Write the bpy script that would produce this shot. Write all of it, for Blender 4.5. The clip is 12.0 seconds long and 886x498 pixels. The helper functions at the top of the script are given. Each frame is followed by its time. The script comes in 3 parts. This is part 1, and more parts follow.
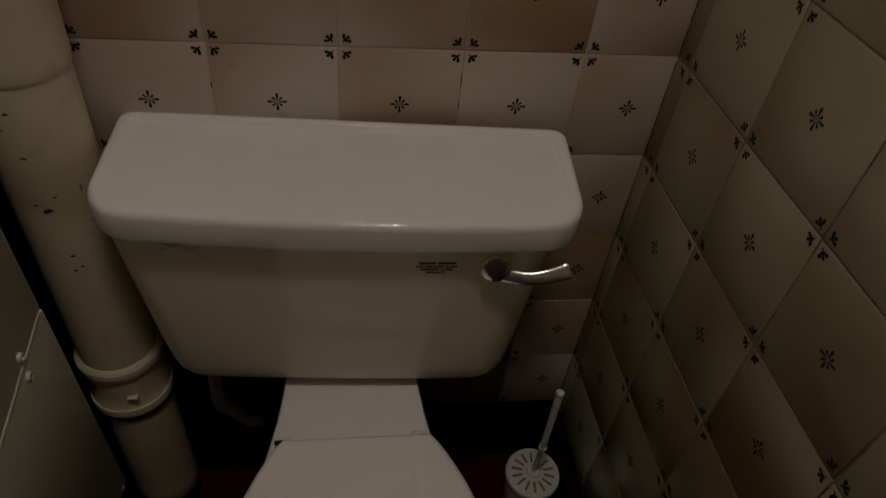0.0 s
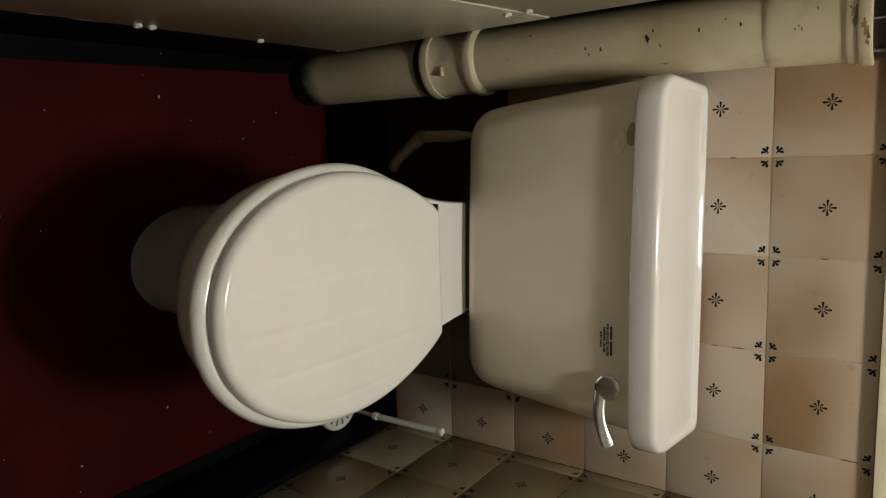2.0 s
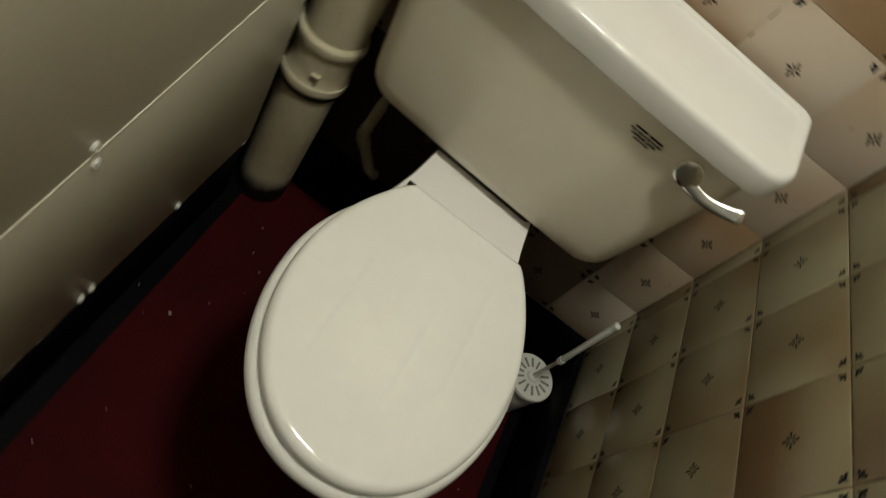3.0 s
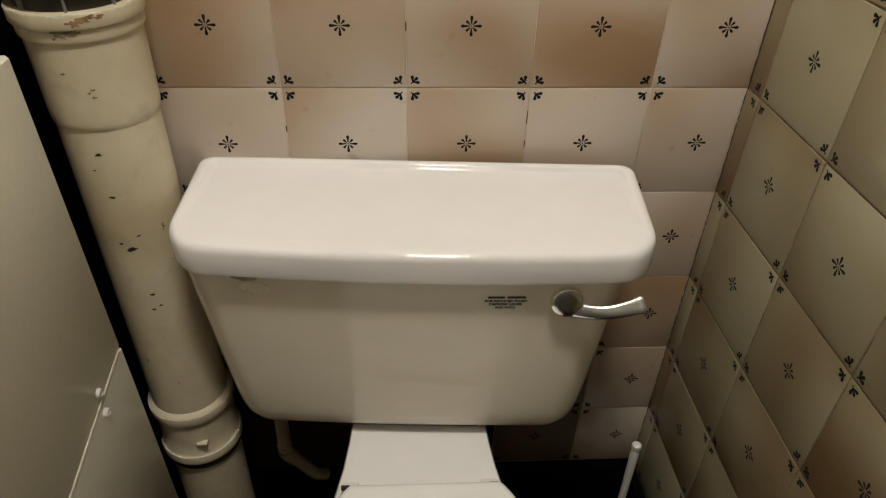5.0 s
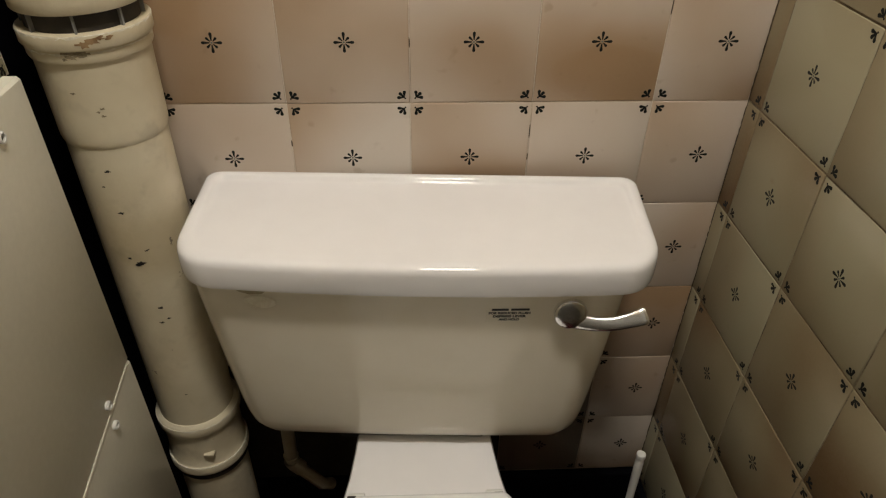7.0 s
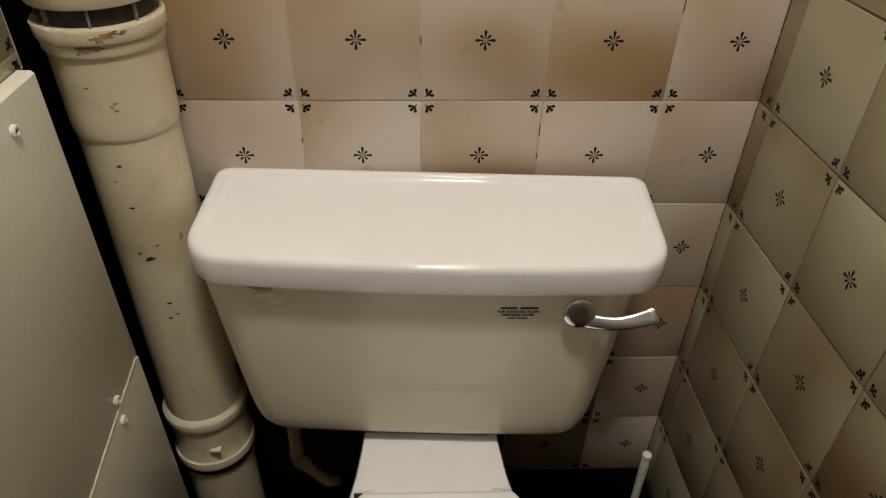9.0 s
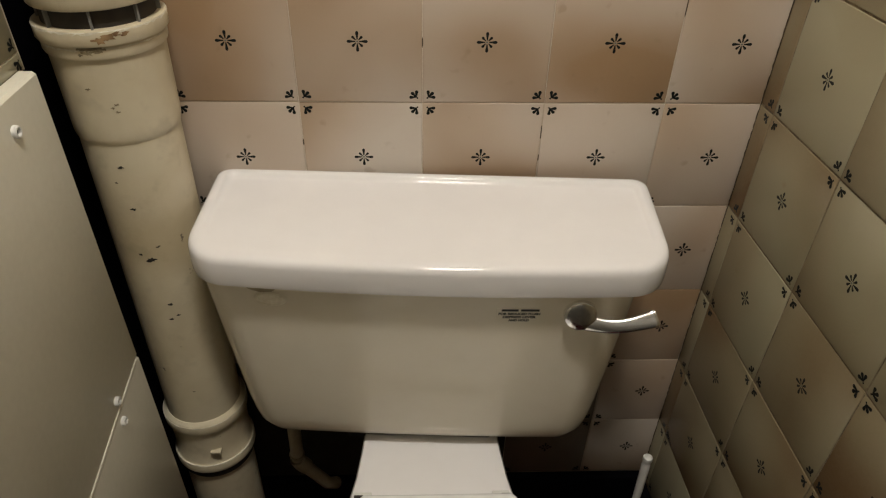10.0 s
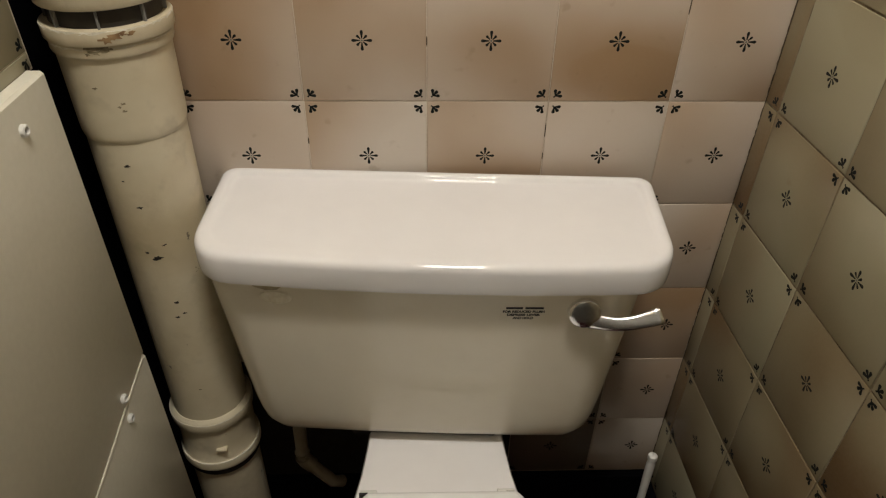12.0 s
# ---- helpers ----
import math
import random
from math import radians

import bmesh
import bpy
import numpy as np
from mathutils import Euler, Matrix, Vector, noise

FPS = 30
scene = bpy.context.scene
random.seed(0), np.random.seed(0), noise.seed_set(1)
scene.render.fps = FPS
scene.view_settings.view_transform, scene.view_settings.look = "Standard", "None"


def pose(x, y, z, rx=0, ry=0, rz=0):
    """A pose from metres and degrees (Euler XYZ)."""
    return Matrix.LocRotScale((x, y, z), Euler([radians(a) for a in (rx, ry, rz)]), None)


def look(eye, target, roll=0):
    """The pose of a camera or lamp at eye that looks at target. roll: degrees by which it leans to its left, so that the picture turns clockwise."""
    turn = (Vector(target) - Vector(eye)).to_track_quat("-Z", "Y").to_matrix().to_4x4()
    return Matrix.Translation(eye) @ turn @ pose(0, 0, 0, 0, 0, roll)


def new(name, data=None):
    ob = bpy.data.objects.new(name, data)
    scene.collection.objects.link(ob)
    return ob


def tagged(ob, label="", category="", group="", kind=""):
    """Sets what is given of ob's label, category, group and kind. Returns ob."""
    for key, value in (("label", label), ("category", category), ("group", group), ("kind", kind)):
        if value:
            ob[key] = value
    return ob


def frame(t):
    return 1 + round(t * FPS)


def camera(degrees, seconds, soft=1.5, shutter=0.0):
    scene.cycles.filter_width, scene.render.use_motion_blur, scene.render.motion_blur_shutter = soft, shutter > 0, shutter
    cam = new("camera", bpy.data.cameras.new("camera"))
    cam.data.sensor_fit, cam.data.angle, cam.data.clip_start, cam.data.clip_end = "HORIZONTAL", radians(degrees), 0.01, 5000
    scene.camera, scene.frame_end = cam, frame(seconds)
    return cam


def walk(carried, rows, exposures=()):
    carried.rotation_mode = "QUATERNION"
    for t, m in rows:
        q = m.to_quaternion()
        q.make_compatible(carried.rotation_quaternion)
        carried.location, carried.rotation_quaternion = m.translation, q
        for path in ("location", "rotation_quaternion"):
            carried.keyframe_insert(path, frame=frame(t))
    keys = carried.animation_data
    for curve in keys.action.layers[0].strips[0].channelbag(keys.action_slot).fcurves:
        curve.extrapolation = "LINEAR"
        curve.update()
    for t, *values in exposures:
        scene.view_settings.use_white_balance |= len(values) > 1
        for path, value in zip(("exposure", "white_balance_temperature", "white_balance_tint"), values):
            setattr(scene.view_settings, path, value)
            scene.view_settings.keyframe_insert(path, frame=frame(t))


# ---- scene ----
cam = camera(67.2, 12.0, soft=1.2, shutter=0.2)
PATH = [
    (0, (-0.2889, -0.7437, 1.2999), (-0.0877, 0.3331, 0.2752), 6.72),
    (0.2, (-0.286, -0.741, 1.253), (-0.051, 0.702, -0.111), 9.2),
    (0.38, (-0.311, -0.768, 1.252), (-0.077, 0.639, -0.15), 25.4),
    (0.5, (-0.3189, -0.799, 1.25), (-0.1405, 0.2557, 0.1984), 38.13),
    (0.62, (-0.344, -0.834, 1.254), (-0.085, 0.564, -0.153), 51.4),
    (0.82, (-0.37, -0.909, 1.248), (-0.057, 0.549, -0.085), 73.9),
    (1, (-0.4106, -0.9665, 1.217), (-0.1992, 0.15, 0.2379), 84.53),
    (1.5, (-0.4433, -1.0694, 1.1491), (-0.2627, 0.0881, 0.2123), 92.8),
    (2, (-0.4635, -1.1208, 1.1088), (-0.2685, 0.0884, 0.2429), 93.64),
    (2.5, (-0.4588, -1.1043, 1.1106), (-0.2462, 0.1069, 0.2348), 92.6),
    (2.78, (-0.448, -1.013, 1.182), (-0.192, 0.369, -0.241), 71.2),
    (3, (-0.4003, -0.9422, 1.1921), (-0.2412, 0.0385, 0.0683), 44.46),
    (3.27, (-0.335, -0.832, 1.22), (-0.196, 0.466, -0.294), 14.9),
    (3.42, (-0.277, -0.797, 1.233), (-0.22, 0.615, -0.182), 3.2),
    (3.5, (-0.2846, -0.7679, 1.2412), (-0.2242, 0.3281, 0.2188), 2.11),
    (3.6, (-0.28, -0.764, 1.24), (-0.22, 0.728, -0.09), 0.5),
    (5.5, (-0.303, -0.772, 1.266), (-0.205, 0.824, 0.064), 1.6),
    (6, (-0.3, -0.768, 1.268), (-0.216, 0.827, 0.065), 1.1),
    (6.5, (-0.3, -0.771, 1.27), (-0.225, 0.826, 0.068), 1.0),
    (7, (-0.299, -0.772, 1.272), (-0.22, 0.831, 0.08), 0.8),
    (9, (-0.308, -0.774, 1.27), (-0.235, 0.831, 0.078), 1.2),
    (9.5, (-0.31, -0.773, 1.268), (-0.237, 0.832, 0.077), 1.3),
    (10, (-0.308, -0.773, 1.27), (-0.238, 0.834, 0.082), 1.3),
    (10.5, (-0.308, -0.772, 1.27), (-0.243, 0.834, 0.078), 1.4),
    (11, (-0.311, -0.772, 1.271), (-0.243, 0.83, 0.076), 1.2),
    (11.5, (-0.305, -0.775, 1.27), (-0.245, 0.831, 0.078), 1.0),
    (12, (-0.307, -0.777, 1.269), (-0.253, 0.832, 0.082), 0.9),
]
EXPOSURES = [(0, -2.08, 6900, 18), (0.2, -0.75, 6700, 16), (0.4, -0.06, 6550, 15), (0.6, 0.12, 6450, 14), (1, 0.1, 6350, 13), (1.5, -0.06, 6400, 12), (2.5, -0.12, 6600, 2), (3, -0.05, 6550, 0), (3.5, 0.12, 6500, 2), (5.5, -0.02, 6500, 12), (12, -0.03, 6500, 12)]
walk(cam, [(t, look(eye, target, roll)) for t, eye, target, roll in PATH], EXPOSURES)
LAMP_AT, LAMP_STRENGTH, LAMP_COLOUR = (-0.28, -0.61), 147.0, (1.0, 0.95, 0.84)

# ---- light ----
world = bpy.data.worlds.new("world")
world.use_nodes = True
world.node_tree.nodes["Background"].inputs[0].default_value = (0.0, 0.0, 0.0, 1)
scene.world = world

# ---- materials ----
def mat(name, rough=0.5, metal=0.0):
    m = bpy.data.materials.new(name)
    m.use_nodes = True
    nt = m.node_tree
    b = nt.nodes["Principled BSDF"]
    b.inputs["Roughness"].default_value = rough
    b.inputs["Metallic"].default_value = metal
    return m, nt, b


def node(nt, kind, **kw):
    n = nt.nodes.new(kind)
    for k, v in kw.items():
        n.inputs[k].default_value = v
    return n


def ramp(nt, src, stops, blend="LINEAR"):
    r = nt.nodes.new("ShaderNodeValToRGB")
    r.color_ramp.interpolation = blend
    while len(r.color_ramp.elements) < len(stops):
        r.color_ramp.elements.new(0.5)
    for e, (p, c) in zip(r.color_ramp.elements, stops):
        e.position, e.color = p, (*c, 1)
    nt.links.new(src, r.inputs[0])
    return r.outputs[0]


def mix(nt, fac, a, b):
    m = nt.nodes.new("ShaderNodeMix")
    m.data_type = "RGBA"
    for sock, v in ((m.inputs[0], fac), (m.inputs[6], a), (m.inputs[7], b)):
        if isinstance(v, (float, int)):
            sock.default_value = v
        elif isinstance(v, tuple):
            sock.default_value = (*v, 1)
        else:
            nt.links.new(v, sock)
    return m.outputs[2]


def maths(nt, op, a, b=0.0):
    m = nt.nodes.new("ShaderNodeMath")
    m.operation = op
    for sock, v in ((m.inputs[0], a), (m.inputs[1], b)):
        if isinstance(v, (float, int)):
            sock.default_value = v
        else:
            nt.links.new(v, sock)
    return m.outputs[0]


def coords(nt, space="Object"):
    return nt.nodes.new("ShaderNodeTexCoord").outputs[space]


def noise_tex(nt, vec, scale, detail=4.0, rough=0.55):
    n = node(nt, "ShaderNodeTexNoise", Scale=scale, Detail=detail, Roughness=rough)
    nt.links.new(vec, n.inputs["Vector"])
    return n.outputs[0]


def bump(nt, b, height, strength, dist):
    n = node(nt, "ShaderNodeBump", Strength=strength, Distance=dist)
    nt.links.new(height, n.inputs["Height"])
    nt.links.new(n.outputs[0], b.inputs["Normal"])


def surface(name, c1, c2, scale, rough, rvar=0.08, bstr=0.1, bscale=60, metal=0.0, space="Object", spec=0.5):
    """Two-scale mottled surface with fine relief."""
    m, nt, b = mat(name, rough, metal)
    b.inputs["Specular IOR Level"].default_value = spec
    v = coords(nt, space)
    big, fine = noise_tex(nt, v, scale, 3), noise_tex(nt, v, bscale, 5)
    f = maths(nt, "ADD", maths(nt, "MULTIPLY", big, 0.7), maths(nt, "MULTIPLY", fine, 0.3))
    nt.links.new(ramp(nt, f, ((0.36, c1), (0.64, c2))), b.inputs["Base Color"])
    nt.links.new(maths(nt, "ADD", maths(nt, "MULTIPLY", big, 2 * rvar), rough - rvar), b.inputs["Roughness"])
    bump(nt, b, fine, bstr, 0.001)
    return m


def tile_material(name, light, middle, dark, gloss=0.26):
    m, nt, b = mat(name, 0.25)
    v = coords(nt)
    info = nt.nodes.new("ShaderNodeObjectInfo")
    off = nt.nodes.new("ShaderNodeVectorMath")
    off.operation = "MULTIPLY_ADD"
    nt.links.new(info.outputs["Random"], off.inputs[0])
    off.inputs[1].default_value = (37.0, 53.0, 71.0)
    nt.links.new(v, off.inputs[2])
    big = noise_tex(nt, off.outputs[0], 6.0, 0.0)
    cloud = noise_tex(nt, off.outputs[0], 16.0, 1.0, 0.4)
    fine = noise_tex(nt, off.outputs[0], 260.0, 3)
    tone = nt.nodes.new("ShaderNodeSeparateColor")
    nt.links.new(info.outputs["Color"], tone.inputs[0])
    f = maths(nt, "ADD", maths(nt, "MULTIPLY", big, 1.5), maths(nt, "MULTIPLY", cloud, 0.16))
    f = maths(nt, "ADD", f, maths(nt, "MULTIPLY", tone.outputs[0], 0.52))
    f = maths(nt, "SUBTRACT", f, 0.59)
    col = ramp(nt, f, ((0.12, light), (0.50, middle), (0.88, dark)), "B_SPLINE")
    col = mix(nt, maths(nt, "MULTIPLY", fine, 0.10), col, (0.42, 0.34, 0.25))
    smudge = ramp(nt, noise_tex(nt, off.outputs[0], 38.0, 2, 0.5), ((0.66, (0, 0, 0)), (0.78, (1, 1, 1))), "EASE")
    col = mix(nt, maths(nt, "MULTIPLY", smudge, 0.28), col, (0.24, 0.17, 0.10))
    nt.links.new(col, b.inputs["Base Color"])
    nt.links.new(maths(nt, "ADD", maths(nt, "MULTIPLY", cloud, 0.25 * gloss), 0.8 * gloss), b.inputs["Roughness"])
    bump(nt, b, fine, 0.03, 0.0005)
    return m


def pipe_material():
    """Old cream paint with chips and grime."""
    m, nt, b = mat("painted_pipe", 0.42)
    v = coords(nt)
    big, fine = noise_tex(nt, v, 7.0, 4), noise_tex(nt, v, 90.0, 4)
    col = ramp(nt, big, ((0.35, (0.52, 0.445, 0.30)), (0.65, (0.635, 0.575, 0.43))))
    chips = ramp(nt, noise_tex(nt, v, 34.0, 5, 0.6), ((0.70, (0, 0, 0)), (0.72, (1, 1, 1))))
    grime_src = noise_tex(nt, v, 12.0, 6, 0.7)
    grime = ramp(nt, grime_src, ((0.52, (0, 0, 0)), (0.74, (1, 1, 1))))
    col = mix(nt, maths(nt, "MULTIPLY", grime, 0.30), col, (0.30, 0.23, 0.13))
    smear = ramp(nt, noise_tex(nt, v, 26.0, 3, 0.5), ((0.56, (0, 0, 0)), (0.72, (1, 1, 1))), "EASE")
    col = mix(nt, maths(nt, "MULTIPLY", smear, 0.22), col, (0.24, 0.20, 0.13))
    sep = nt.nodes.new("ShaderNodeSeparateXYZ")
    nt.links.new(v, sep.inputs[0])
    col = mix(nt, maths(nt, "MULTIPLY", chips, 0.85), col, (0.12, 0.10, 0.08))
    # the foot fades to black towards the floor, with an uneven edge
    foot_fade = ramp(nt, maths(nt, "ADD", sep.outputs[2], maths(nt, "MULTIPLY", grime_src, 0.05)), ((0.060, (1, 1, 1)), (0.115, (0, 0, 0))), "EASE")
    col = mix(nt, foot_fade, col, (0.004, 0.004, 0.005))
    nt.links.new(col, b.inputs["Base Color"])
    bump(nt, b, maths(nt, "SUBTRACT", fine, maths(nt, "MULTIPLY", chips, 1.5)), 0.25, 0.0012)
    return m


M_TILE = tile_material("glazed_tile", (0.60, 0.54, 0.475), (0.495, 0.40, 0.315), (0.345, 0.225, 0.13))
# glazed_tile copied yellower and darker; the side walls' shade is in its colour
M_TILE_SIDE_SHADE = tile_material("glazed_tile_side_shade", (0.335, 0.31, 0.215), (0.250, 0.212, 0.132), (0.155, 0.098, 0.048))
M_TILE_CREAM = tile_material("glazed_tile_cream", (0.62, 0.55, 0.45), (0.58, 0.50, 0.39), (0.52, 0.43, 0.32), 0.035)
# tile colour darkened to stand in for the cistern's shadow
M_TILE_CISTERN_SHADE = tile_material("glazed_tile_cistern_shade", (0.17, 0.135, 0.10), (0.12, 0.09, 0.06), (0.075, 0.05, 0.03), 0.5)
M_MOTIF = surface("motif_ink", (0.003, 0.004, 0.004), (0.010, 0.012, 0.011), 300, 0.5, 0.05, 0.0, spec=0.1)
M_PETAL = surface("motif_grey", (0.10, 0.11, 0.10), (0.16, 0.17, 0.15), 300, 0.2, 0.05, 0.0)
M_GROUT = surface("grout", (0.46, 0.38, 0.29), (0.66, 0.58, 0.48), 9, 0.85, 0.05, 0.5, 300)
M_GROUT_DIRTY = surface("dirty_grout", (0.07, 0.048, 0.026), (0.27, 0.215, 0.14), 30, 0.85, 0.05, 0.5, 300)
M_CERAMIC = surface("white_vitreous_china", (0.76, 0.75, 0.755), (0.80, 0.79, 0.795), 4, 0.032, 0.01, 0.006, 30)
M_TANK = surface("cream_vitreous_china", (0.765, 0.71, 0.59), (0.815, 0.765, 0.65), 3, 0.05, 0.015, 0.010, 30)
M_FILM = surface("sticker_film", (0.765, 0.71, 0.59), (0.815, 0.765, 0.65), 20, 0.14, 0.05, 0.02, 60)
M_BADGE = surface("stained_badge", (0.70, 0.65, 0.52), (0.84, 0.80, 0.68), 90, 0.42, 0.08, 0.2, 200)
M_STAIN = surface("water_stain", (0.34, 0.29, 0.19), (0.46, 0.41, 0.30), 60, 0.12, 0.05, 0.02)
M_SEAT = surface("white_seat_plastic", (0.83, 0.83, 0.825), (0.87, 0.87, 0.865), 5, 0.06, 0.02, 0.006, 40)
M_PIPE = pipe_material()
M_PANEL = surface("painted_board", (0.70, 0.675, 0.57), (0.78, 0.755, 0.645), 3, 0.38, 0.08, 0.12, 120)
M_EDGE = surface("raw_board_edge", (0.62, 0.58, 0.48), (0.76, 0.72, 0.62), 30, 0.6, 0.1, 0.5, 200)
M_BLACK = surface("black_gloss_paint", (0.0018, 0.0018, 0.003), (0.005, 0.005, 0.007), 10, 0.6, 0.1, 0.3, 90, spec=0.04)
M_FLOOR = surface("red_floor_paint", (0.030, 0.0021, 0.0032), (0.049, 0.0035, 0.0049), 5, 0.7, 0.1, 0.35, 150, spec=0.06)
M_CHROME = surface("chrome", (0.86, 0.86, 0.85), (0.92, 0.92, 0.91), 60, 0.20, 0.05, 0.10, 260, 1.0)
M_CHROME_WORN = surface("worn_chrome", (0.74, 0.74, 0.73), (0.93, 0.93, 0.92), 160, 0.17, 0.08, 0.22, 260, 1.0)
M_WHITEPL = surface("white_plastic", (0.66, 0.66, 0.63), (0.74, 0.74, 0.71), 12, 0.37, 0.06, 0.08, 120)
M_CREAM = surface("cream_trim", (0.66, 0.59, 0.44), (0.76, 0.70, 0.56), 9, 0.38, 0.06, 0.1, 80)
M_PLASTER = surface("painted_plaster", (0.30, 0.285, 0.25), (0.36, 0.34, 0.30), 3, 0.7, 0.05, 0.2, 80)
M_WALL_DARK = surface("dark_brown_wall", (0.025, 0.020, 0.013), (0.05, 0.042, 0.027), 8, 0.8, 0.1, 0.4, 90, spec=0.2)
# cream plastic with the shadow under the cistern put into its colour
M_PIPE_SHADED = surface("shaded_cream_plastic", (0.24, 0.205, 0.14), (0.33, 0.285, 0.20), 15, 0.5, 0.1, 0.2, 90)
M_SLOT = surface("grey_slot", (0.16, 0.16, 0.155), (0.24, 0.24, 0.235), 40, 0.6, 0.1, 0.1)
M_SEALANT = surface("dark_sealant", (0.016, 0.010, 0.005), (0.09, 0.058, 0.03), 25, 0.7, 0.1, 0.4, 200)
M_CLOSING_WALL = surface("dark_closing_wall", (0.10, 0.095, 0.085), (0.14, 0.135, 0.12), 4, 0.5, 0.08, 0.2, 80)
M_INK = surface("label_ink", (0.008, 0.008, 0.008), (0.02, 0.02, 0.02), 100, 0.5, 0.05, 0.0)
M_RUBBER = surface("dark_rubber", (0.010, 0.009, 0.008), (0.035, 0.028, 0.022), 40, 0.7, 0.1, 0.3)
M_RUST = surface("rust_brown", (0.16, 0.09, 0.04), (0.34, 0.22, 0.11), 60, 0.8, 0.1, 0.4)
M_GRIME = surface("brown_grime", (0.10, 0.075, 0.04), (0.30, 0.25, 0.16), 120, 0.7, 0.1, 0.3, 250)
M_WORN = surface("worn_paint", (0.50, 0.46, 0.36), (0.74, 0.71, 0.62), 70, 0.5, 0.1, 0.3, 250)
M_DUST = surface("pale_dust", (0.45, 0.42, 0.38), (0.7, 0.66, 0.6), 60, 0.8, 0.1, 0.3)
M_BULB, _nt, _b = mat("frosted_bulb_glow", 0.4)
_b.inputs["Emission Color"].default_value = (*LAMP_COLOUR, 1)
_b.inputs["Emission Strength"].default_value = LAMP_STRENGTH

# ---- mesh helpers ----
def finish(bm, name, mats, smooth=True):
    bmesh.ops.recalc_face_normals(bm, faces=bm.faces)
    me = bpy.data.meshes.new(name)
    bm.to_mesh(me)
    bm.free()
    for m in mats if isinstance(mats, (list, tuple)) else [mats]:
        me.materials.append(m)
    if smooth:
        me.polygons.foreach_set("use_smooth", [True] * len(me.polygons))
        me.set_sharp_from_angle(angle=radians(38))
    return me


def part(name, bm, material, parent=None, label="", m=None, smooth=True):
    ob = new(name, finish(bm, name, material, smooth))
    if m is not None:
        ob.matrix_basis = m
    if parent is not None:
        ob.parent = parent
    return tagged(ob, label) if label else ob


def empty(name, m, label, category, group="", kind=""):
    ob = new(name)
    ob.matrix_basis = m
    ob.empty_display_size = 0.05
    return tagged(ob, label, category, group, kind)


def box(x0, x1, y0, y1, z0, z1, bevel=0.0, seg=2, bm=None):
    own = bm is None
    bm = bm or bmesh.new()
    r = bmesh.ops.create_cube(bm, size=1, matrix=Matrix.Translation(((x0 + x1) / 2, (y0 + y1) / 2, (z0 + z1) / 2)) @ Matrix.Diagonal((x1 - x0, y1 - y0, z1 - z0, 1)))
    if bevel and own:
        bmesh.ops.bevel(bm, geom=bm.edges[:], offset=bevel, segments=seg, profile=0.5, affect="EDGES")
    return bm


def loft(loops, cap0=True, cap1=True, bm=None, close=False):
    """Skin through closed loops with equal numbers of points."""
    bm = bm or bmesh.new()
    rows = [[bm.verts.new(p) for p in lp] for lp in loops]
    n = len(rows[0])
    pairs = list(zip(rows, rows[1:])) + ([(rows[-1], rows[0])] if close else [])
    for a, b in pairs:
        for i in range(n):
            bm.faces.new((a[i], a[(i + 1) % n], b[(i + 1) % n], b[i]))
    if not close:
        if cap0:
            bm.faces.new(rows[0][::-1])
        if cap1:
            bm.faces.new(rows[-1])
    return bm


def lathe(profile, n=48, cap0=True, cap1=True):
    return loft([[(r * math.cos(2 * math.pi * i / n), r * math.sin(2 * math.pi * i / n), z) for i in range(n)] for r, z in profile], cap0, cap1)


def sweep(pts, radii, n=12, flat=1.0, up=(0, 0, 1)):
    """Tube along points; flat squeezes the section along up."""
    loops = []
    pts = [Vector(p) for p in pts]
    for i, p in enumerate(pts):
        t = (pts[min(i + 1, len(pts) - 1)] - pts[max(i - 1, 0)]).normalized()
        s = t.cross(Vector(up)).normalized()
        u = s.cross(t)
        r = radii[i] if isinstance(radii, (list, tuple)) else radii
        loops.append([p + s * r * math.cos(a) + u * r * flat * math.sin(a) for a in (2 * math.pi * k / n for k in range(n))])
    return loft(loops)


def rounded(x0, x1, y0, y1, rf, rb, z, n=8, bow=0.0):
    """Plan loop of a rectangle whose front is at y0, with corner radii and a bowed front."""
    pts = []
    for cx, cy, r, a0 in ((x1 - rb, y1 - rb, rb, 0), (x0 + rb, y1 - rb, rb, 90), (x0 + rf, y0 + rf, rf, 180), (x1 - rf, y0 + rf, rf, 270)):
        for k in range(n + 1):
            a = radians(a0 + 90 * k / n)
            pts.append([cx + r * math.cos(a), cy + r * math.sin(a), z])
        if a0 == 180:
            for k in range(1, 12):
                pts.append([x0 + rf + (x1 - x0 - 2 * rf) * k / 12, y0, z])
        if a0 == 0:
            for k in range(1, 12):
                pts.append([x1 - rb - (x1 - x0 - 2 * rb) * k / 12, y1, z])
    c, h = (x0 + x1) / 2, (x1 - x0) / 2
    for p in pts:
        if bow and p[1] < (y0 + y1) / 2:
            p[1] -= bow * (1 - ((p[0] - c) / h) ** 2)
    return pts


# ---- tiled walls ----
P = 0.152
TILE_CACHE = {}


def petal(bm, c, ang, length, width, y, mi):
    """A flat leaf from c along ang, in the tile's face."""
    d, s = (math.cos(ang), math.sin(ang)), (-math.sin(ang), math.cos(ang))
    vs = []
    for u, w in ((0, 0.35), (0.35, 0.6), (0.72, 1.0), (0.90, 0.85), (1, 0), (0.90, -0.85), (0.72, -1.0), (0.35, -0.6), (0, -0.35)):
        vs.append(bm.verts.new((c[0] + d[0] * u * length + s[0] * w * width / 2, y, c[1] + d[1] * u * length + s[1] * w * width / 2)))
    bm.faces.new(vs[::-1]).material_index = mi


